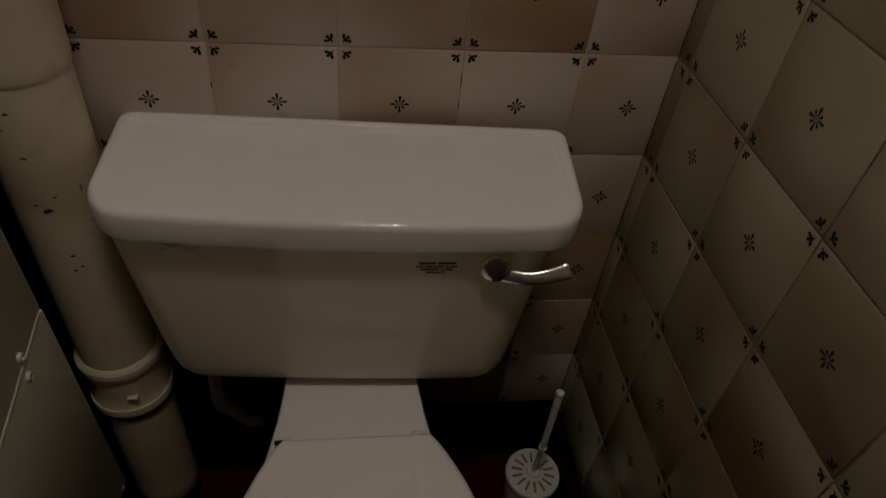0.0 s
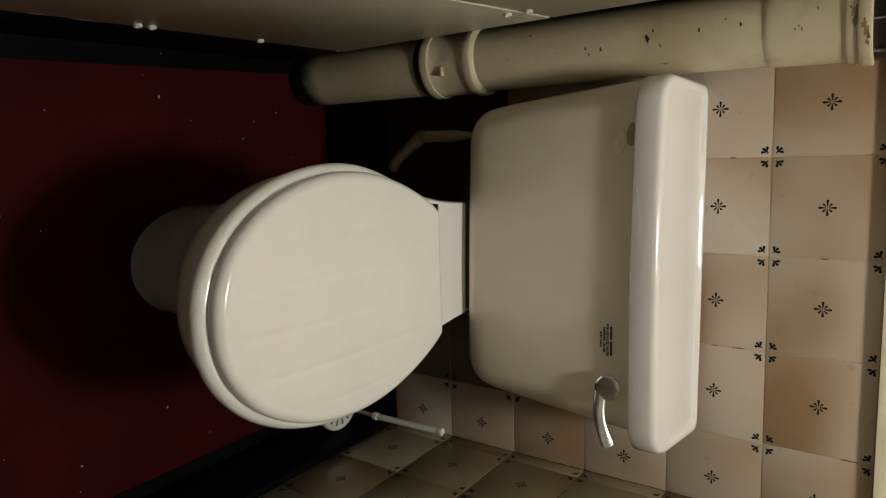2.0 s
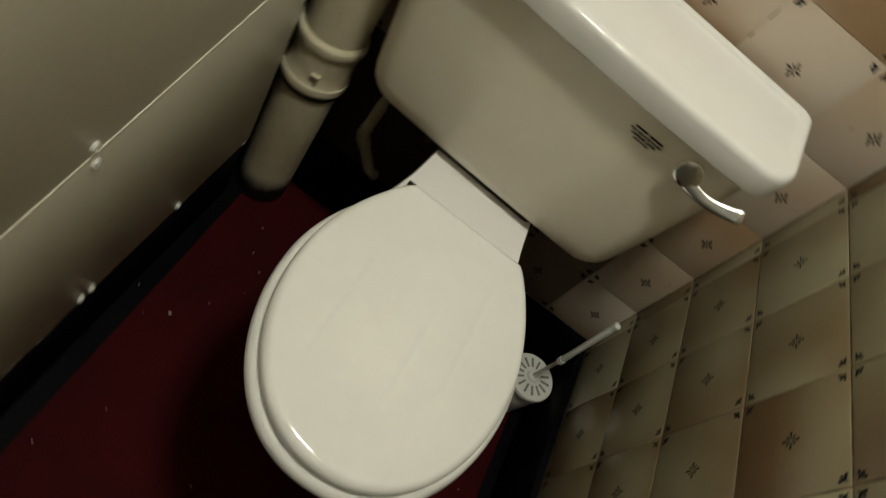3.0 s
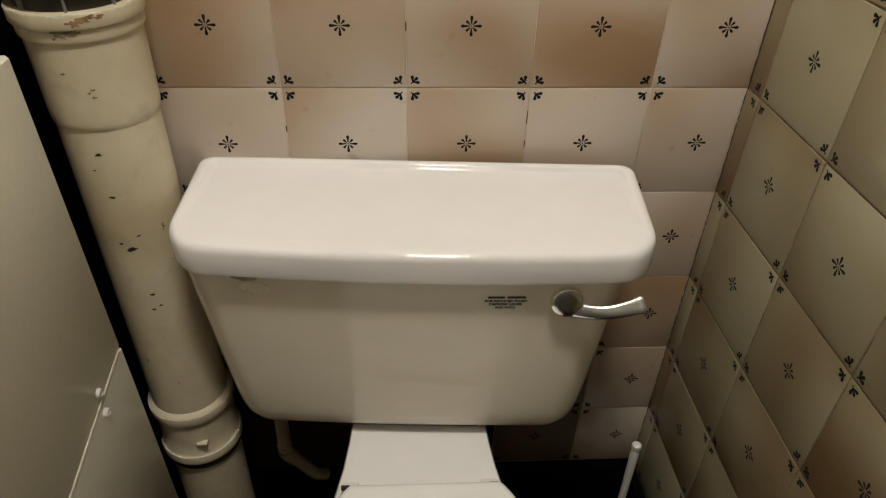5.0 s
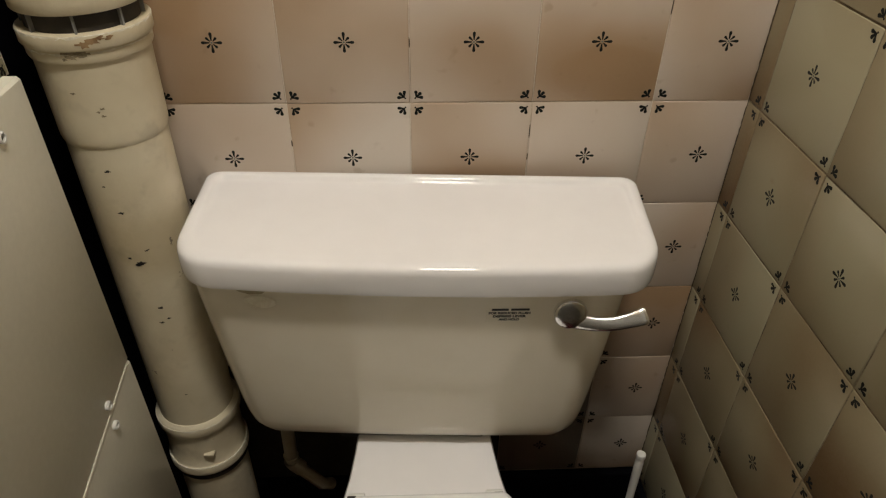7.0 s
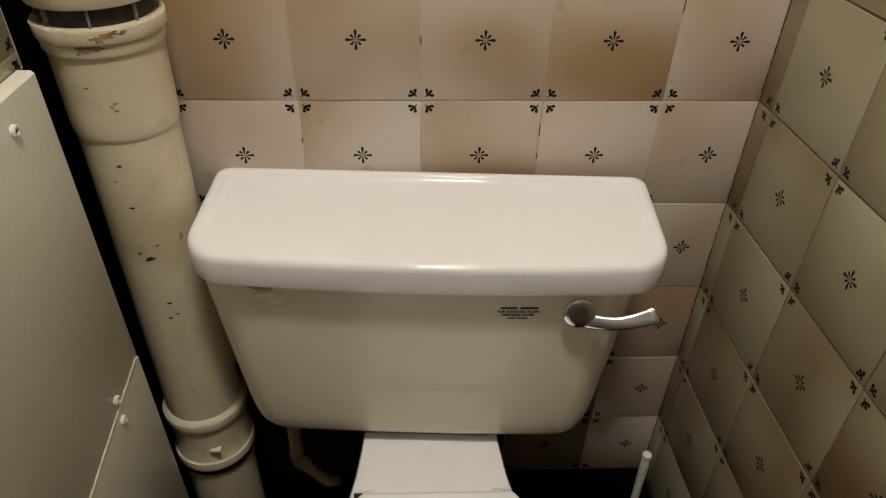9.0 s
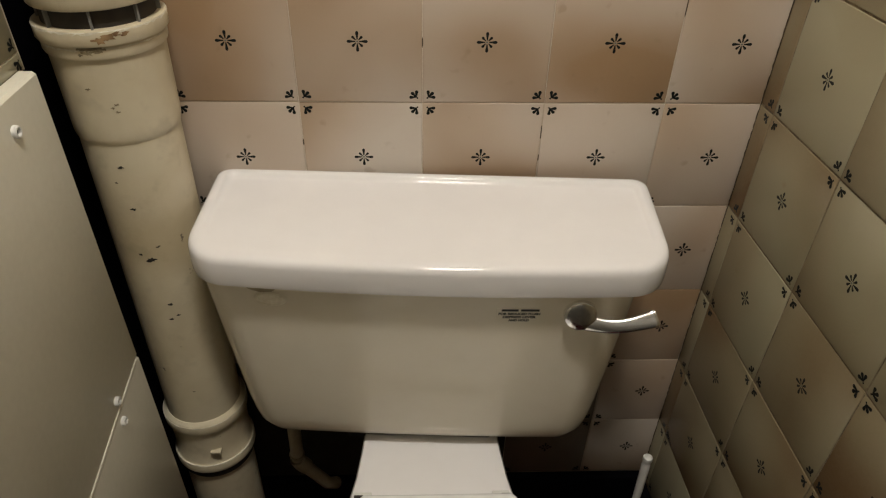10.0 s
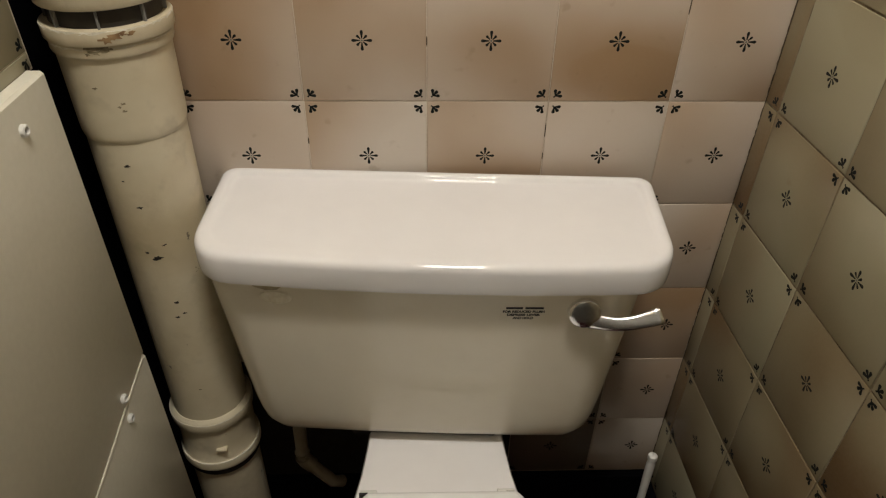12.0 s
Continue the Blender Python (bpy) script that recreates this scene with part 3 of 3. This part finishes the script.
def cistern():
    root = empty("cistern", pose(-0.298, -0.12, 0.46, 0, 0, -3.0), "white china cistern with chrome lever on the toilet shelf", "cistern")
    # local: x across, front at -y, z from the tank's base
    loops = []
    for z, hw, f, bk, rf, bow in ((0.0, 0.188, -0.006, 0.080, 0.035, 0.002), (0.0025, 0.203, -0.014, 0.084, 0.038, 0.003), (0.008, 0.215, -0.023, 0.088, 0.041, 0.004), (0.017, 0.2245, -0.0295, 0.09, 0.044, 0.005), (0.030, 0.2315, -0.0338, 0.09, 0.046, 0.006), (0.048, 0.2355, -0.0355, 0.09, 0.047, 0.007), (0.08, 0.2395, -0.0375, 0.09, 0.048, 0.008), (0.17, 0.2475, -0.0425, 0.09, 0.048, 0.010), (0.26, 0.255, -0.047, 0.09, 0.048, 0.0115), (0.325, 0.260, -0.050, 0.09, 0.048, 0.012)):
        loops.append(rounded(-hw - 0.021, hw + 0.004, f, bk, rf, 0.015, z, bow=bow))
    tank = part("tank", loft(loops), M_TANK, root, "white vitreous china tank tapering to its base")
    part("gasket", rounded_block(-0.12, 0.10, -0.018, 0.04, -0.012, 0.002), M_RUBBER, root)
    loops = []
    for z, d in ((0.3140, 0.0075), (0.3145, 0.0035), (0.3165, 0.001), (0.322, 0.0), (0.335, 0.0), (0.3455, 0.0006), (0.3490, 0.0014), (0.3520, 0.0030), (0.3540, 0.0055), (0.3549, 0.0090), (0.3551, 0.0130), (0.3548, 0.0156), (0.3537, 0.0173), (0.3520, 0.0190), (0.3508, 0.0206), (0.3503, 0.0235), (0.3502, 0.0290), (0.3502, 0.045), (0.3502, 0.065)):
        lp = rounded(-0.281 + d, 0.2835 - d, -0.064 + d, 0.115 - d, max(0.046 - d * 0.6, 0.01), max(0.020 - d * 0.5, 0.006), z, bow=0.013)
        for p in lp:  # the top rises gently to the back, and its dished floor runs out level at the front
            up = max(0.0, min(1.0, (p[1] + 0.07) / 0.16))
            if d > 0.013:
                p[2] += (0.3550 - z) * (1 - max(0.0, min(1.0, (up - 0.5) / 0.38)))
            p[2] += min(1.0, max(0.0, (z - 0.3135) / 0.0415)) * 0.0155 * up
        loops.append(lp)
    part("cistern_lid", loft(loops), M_CERAMIC, root, "glossy white china cistern lid")
    # flush lever
    lev = Vector((0.1837, -0.0525, 0.279))
    part("lever_rose", lathe([(0.0192, 0.0), (0.0198, 0.003), (0.0198, 0.0085), (0.0192, 0.0105), (0.0182, 0.0118), (0.0165, 0.0126), (0.0105, 0.0130), (0.0050, 0.0131), (0.0010, 0.0131)], 40), M_CHROME_WORN, root, "round scratched chrome lever boss", m=Matrix.Translation(lev) @ pose(0, 0, 0, 80, 0, 0))
    # a flat blade that leaves the boss low down, sags a little and lifts to a squared tip
    loops = []
    for k in range(25):
        t = k / 24
        x = lev.x + 0.003 + 0.0845 * t
        y = lev.y - 0.0070 - 0.0090 * math.sin(min(t * 1.6, 1.0) * math.pi * 0.5)
        z = lev.z - 0.0078 - 0.0035 * math.sin(t * math.pi * 0.9) + 0.0175 * t * t
        hi = 0.0112 - 0.0022 * math.sin(t * math.pi) - 0.0010 * t if t < 0.97 else 0.0085
        th = (0.0052 - 0.0020 * t) * (1.0 if t < 0.97 else 0.55)
        lean, tilt = -0.35 - 0.40 * t, 0.36 * t
        ring = []
        for q in range(20):
            a = 2 * math.pi * q / 20
            v, w = hi * math.copysign(abs(math.sin(a)) ** 0.8, math.sin(a)), th * math.copysign(abs(math.cos(a)) ** 0.8, math.cos(a))
            ring.append((x - v * math.sin(tilt), y + w * math.cos(lean) - v * math.sin(lean), z + v * math.cos(lean) + w * math.sin(lean)))
        loops.append(ring)
    part("lever", loft(loops), M_CHROME, root, "curved flat chrome flush lever")
    # badge and sticker
    bm = loft([[(0.0185 * s * math.cos(a), 0.0095 * s * math.sin(a), z) for a in (2 * math.pi * k / 32 for k in range(32))] for s, z in ((1.06, -0.001), (1.06, 0.0012), (1.0, 0.0026), (0.88, 0.0026), (0.80, 0.0012))])
    part("badge", bm, M_BADGE, root, "oval raised maker's badge", m=pose(-0.1850, -0.0549, 0.288, 93.2, 0, -3.5))
    rr, vs, bm = random.Random(4), [], bmesh.new()
    for k in range(22):
        a = 2 * math.pi * k / 22
        vs.append(bm.verts.new((-0.004 + 0.019 * math.cos(a) * rr.uniform(0.85, 1.0), 0.0185 + 0.0085 * math.sin(a) * rr.uniform(0.85, 1.0), 0.0)))
    bm.faces.new(vs)
    part("stain", bm, M_STAIN, root, "brown water stain above the badge", m=pose(-0.1895, -0.0552, 0.288, 93.2, 0, -3.5), smooth=False)
    face = pose(0.1112, -0.0572, 0.2755, 93.1, 0, 2.2)
    bm = box(-0.027, 0.025, -0.0125, 0.0108, -0.0004, 0.0002)
    sticker = part("sticker", bm, M_FILM, root, "small clear instruction sticker", m=face)
    for x0, x1 in ((-0.021, -0.001), (0.002, 0.024)):
        part("mark_bar", box(x0, x1, 0.0062, 0.0096, 0.0003, 0.0005), M_INK, sticker)
    for k, (words, wide) in enumerate((("FOR REDUCED FLUSH", 0.050), ("DEPRESS LEVER", 0.040), ("AND HOLD", 0.025))):
        c = bpy.data.curves.new("words", "FONT")
        c.body, c.size, c.align_x, c.offset = words, 0.0051, "CENTER", 0.00032
        tmp = bpy.data.objects.new("words", c)
        me = bpy.data.meshes.new_from_object(tmp)
        bpy.data.objects.remove(tmp)
        me.materials.append(M_INK)
        xs = [v.co.x for v in me.vertices]
        me.transform(Matrix.Diagonal((wide / (max(xs) - min(xs)), 1, 1, 1)))
        ob = new("printed_words", me)
        ob.parent = sticker
        ob.matrix_basis = pose(0.0005, 0.0005 - 0.0053 * k, 0.0005)
    return root


def rounded_block(x0, x1, y0, y1, z0, z1):
    return loft([rounded(x0, x1, y0, y1, 0.01, 0.01, z) for z in (z0, z1)])


cistern()

# ---- overflow pipe under the cistern ----
def overflow():
    root = empty("overflow_pipe", pose(-0.510, -0.080, 0.46), "thin cream overflow pipe bending under the cistern, shade in its colour", "pipe")
    part("down_pipe", sweep([(0, 0, 0.012), (0, 0, -0.06), (-0.002, 0, -0.135)], 0.0105, 16), M_PIPE_SHADED, root)
    part("elbow", sweep([(-0.002, 0, -0.122), (-0.003, 0, -0.136), (0.002, 0, -0.147), (0.011, 0, -0.158)], 0.0128, 16), M_PIPE_SHADED, root)
    part("outlet_pipe", sweep([(0.004, 0, -0.150), (0.042, 0.0, -0.204), (0.055, 0.012, -0.222)], 0.0105, 16), M_PIPE_SHADED, root)


overflow()

# ---- toilet brush ----
def brush():
    root = empty("toilet_brush", pose(0.055, -0.128, 0.0), "white plastic toilet brush in its slotted holder on the floor", "toilet brush")
    part("holder", lathe([(0.040, 0.002), (0.043, 0.004), (0.047, 0.05), (0.051, 0.098), (0.050, 0.101), (0.046, 0.101), (0.042, 0.012)], 40), M_WHITEPL, root, "white tapered plastic holder")
    bm = lathe([(0.0525, 0.098), (0.0535, 0.101), (0.0535, 0.107), (0.0515, 0.110), (0.014, 0.1125), (0.012, 0.117), (0.008, 0.118)], 48)
    cap = part("cap", bm, M_WHITEPL, root, "white cap with radial slots")
    for k in range(14):
        a = 360 / 14 * k + 8
        part("slot", box(0.021, 0.042, -0.0024, 0.0024, 0.1085, 0.1128, 0.001), M_SLOT, cap, m=pose(0, 0, 0, 0, 0, a))
    a, b, c = Vector((0.0, 0.002, 0.112)), Vector((-0.006, -0.014, 0.225)), Vector((-0.004, -0.005, 0.385))
    part("stem", sweep([a, (a + b) / 2, b], 0.0042, 12), M_WHITEPL, root)
    pts = [b + (c - b) * (k / 10) for k in range(11)]
    part("grip", sweep(pts, [0.0055, 0.0066, 0.0062, 0.0062, 0.0062, 0.0064, 0.0066, 0.0068, 0.007, 0.007, 0.0045], 14), M_WHITEPL, root, "grey-white ribbed handle grip")
    part("collar", sweep([b - (c - b) * 0.02, b + (c - b) * 0.04], 0.0078, 14), M_WHITEPL, root)
    part("tip", sweep([c - (c - b) * 0.05, c - (c - b) * 0.02, c + (c - b) * 0.015, c + (c - b) * 0.03], [0.0066, 0.0078, 0.0072, 0.003], 14), M_WHITEPL, root)


brush()

# ---- ceiling lamp ----
def lamp():
    root = empty("ceiling_light", pose(LAMP_AT[0], LAMP_AT[1], CEIL), "white bulkhead ceiling light with a frosted oblong diffuser", "ceiling light")
    loops = [rounded(-w, w, -d, d, r, r, z) for w, d, r, z in ((0.150, 0.080, 0.03, 0.0), (0.152, 0.082, 0.03, -0.004), (0.150, 0.080, 0.03, -0.022), (0.140, 0.070, 0.03, -0.026))]
    part("base", loft(loops), M_WHITEPL, root)
    loops = [rounded(-w, w, -d, d, r, r, z) for w, d, r, z in ((0.128, 0.060, 0.028, -0.0265), (0.128, 0.060, 0.028, -0.060), (0.124, 0.056, 0.028, -0.074), (0.112, 0.046, 0.026, -0.082))]
    part("diffuser", loft(loops), M_BULB, root, "glowing frosted diffuser")


lamp()

# ---- specks on the floor ----
def debris():
    bm = bmesh.new()
    rnd = random.Random(5)
    fixed = [(-0.592, -0.426, 0.0035), (-0.575, -0.16, 0.002), (-0.555, -0.22, 0.002), (-0.52, -0.25, 0.002), (-0.03, -0.46, 0.003), (0.02, -0.62, 0.002), (-0.56, -0.62, 0.002)]
    spots = fixed + [(rnd.uniform(-0.63, 0.09), rnd.uniform(-1.3, -0.05), rnd.uniform(0.0008, 0.0016)) for _ in range(42)]
    for x, y, r in spots:
        m = pose(x, y, r * 0.35, rnd.uniform(-20, 20), rnd.uniform(-20, 20), rnd.uniform(0, 360)) @ Matrix.Diagonal((r, r * rnd.uniform(0.4, 0.9), r * 0.35, 1))
        bmesh.ops.create_icosphere(bm, subdivisions=1, radius=1, matrix=m)
    tagged(part("floor_debris", bm, M_DUST), "pale crumbs and dust specks on the red floor", "debris", kind="stuff")
    bm = bmesh.new()
    for _ in range(14):
        x, y, z = rnd.choice(((rnd.uniform(-0.642, -0.68), rnd.uniform(-1.2, -0.15), 0.0045), (-0.6838, rnd.uniform(-1.2, -0.15), rnd.uniform(0.01, 0.17))))
        r = rnd.uniform(0.0006, 0.0018)
        bmesh.ops.create_icosphere(bm, subdivisions=1, radius=r, matrix=pose(x, y, z))
    tagged(part("skirting_dust", bm, M_DUST), "paint flecks on the black skirting", "debris", kind="stuff")


debris()

# ---- tiles, last ----
# how brown each tile of the wall behind the cistern is, by column and row
TONES = {(-5, 0): 0.8, (-4, 0): 0.82, (-3, 0): 0.72, (-2, 0): 0.45, (-1, 0): 0.68, (0, 0): 0.25, (-5, -1): 0.3, (-4, -1): 0.15, (-3, -1): 0.2, (-2, -1): 0.52, (-1, -1): 0.2, (0, -1): 0.70, (0, -2): 0.2, (0, -3): 0.72, (0, -4): 0.5, (0, -5): 0.4, (-1, -4): 0.45, (-1, -5): 0.4}
# side wall: the tiles' own browns, with shade put into the lower rows
SIDE_TONES = {(-1, j): 0.72 for j in range(-6, 8)}
SIDE_TONES.update({(0, 0): 0.15, (1, 0): 0.15, (2, 0): 0.2, (0, -1): 0.25, (1, -1): 0.2, (2, -1): 0.3, (0, -2): 0.5, (1, -2): 0.78, (2, -2): 0.7, (3, -2): 0.4, (0, -3): 0.6, (1, -3): 0.82, (2, -3): 0.5, (3, -3): 0.65, (0, -4): 0.65, (1, -4): 0.75, (2, -4): 0.85, (0, -5): 0.6, (1, -5): 0.7})
for x, z, h in ((-P, 0.885, 0.020), (0.0, 1.044, 0.024), (-P, 0.848, 0.010), (-2 * P, 1.0, 0.012), (-3 * P, 0.87, 0.009), (0.0, 0.62, 0.014)):
    loops = []
    for k in range(7):
        w = 0.0011 * math.sin(math.pi * (k + 0.4) / 6.8)
        zz = z + h * (k / 6 - 0.5)
        loops.append([(x - w, -0.0006, zz), (x, -0.0009, zz), (x + w, -0.0006, zz), (x, 0.001, zz)])
    part("joint_dirt", loft(loops), M_SEALANT, wall_back, "dark dirt in a tile joint")
tile_wall(wall_back, pose(0, 0, 0), -0.662, XR - 0.0012, SKIRT, LEDGE - 0.012, 0.0, ROW_A, skip=lambda u, v: u < 0 and v < 0.46, tones=TONES)
# tiles below the cistern, with its shadow put into their glaze
tile_wall(wall_back, pose(0, 0, 0), -P, 0.0, SKIRT, ROW_A - 3 * P, 0.0, ROW_A, glaze=M_TILE_CISTERN_SHADE)
tile_wall(wall_upper, pose(0, UPPER_Y, 0), XL - 0.1, XR - 0.006, LEDGE + 0.006, CEIL - 0.002, -0.05, LEDGE + 0.006, P, M_TILE_CREAM, False)
tile_wall(wall_right, pose(0, 0, 0), 0.0018, 1.60, SKIRT, 1.985, 0.0342, ROW_A + 0.0008, 0.154, M_TILE_SIDE_SHADE, tones=SIDE_TONES, gap=0.0011)
tile_wall(wall_left, pose(XL, 0, 0, 0, 0, 90), YB + 0.005, CHASE_Y + 0.021, 1.014, 1.985, -0.122, 1.030, glaze=M_TILE_SIDE_SHADE)
tile_wall(wall_back, pose(0, 0, LEDGE - 0.004, -90, 0, 0), XL - 0.1, XR - 0.006, 0.0105, UPPER_Y - 0.001, -0.05, 0.0105, P, M_TILE_CREAM, False)
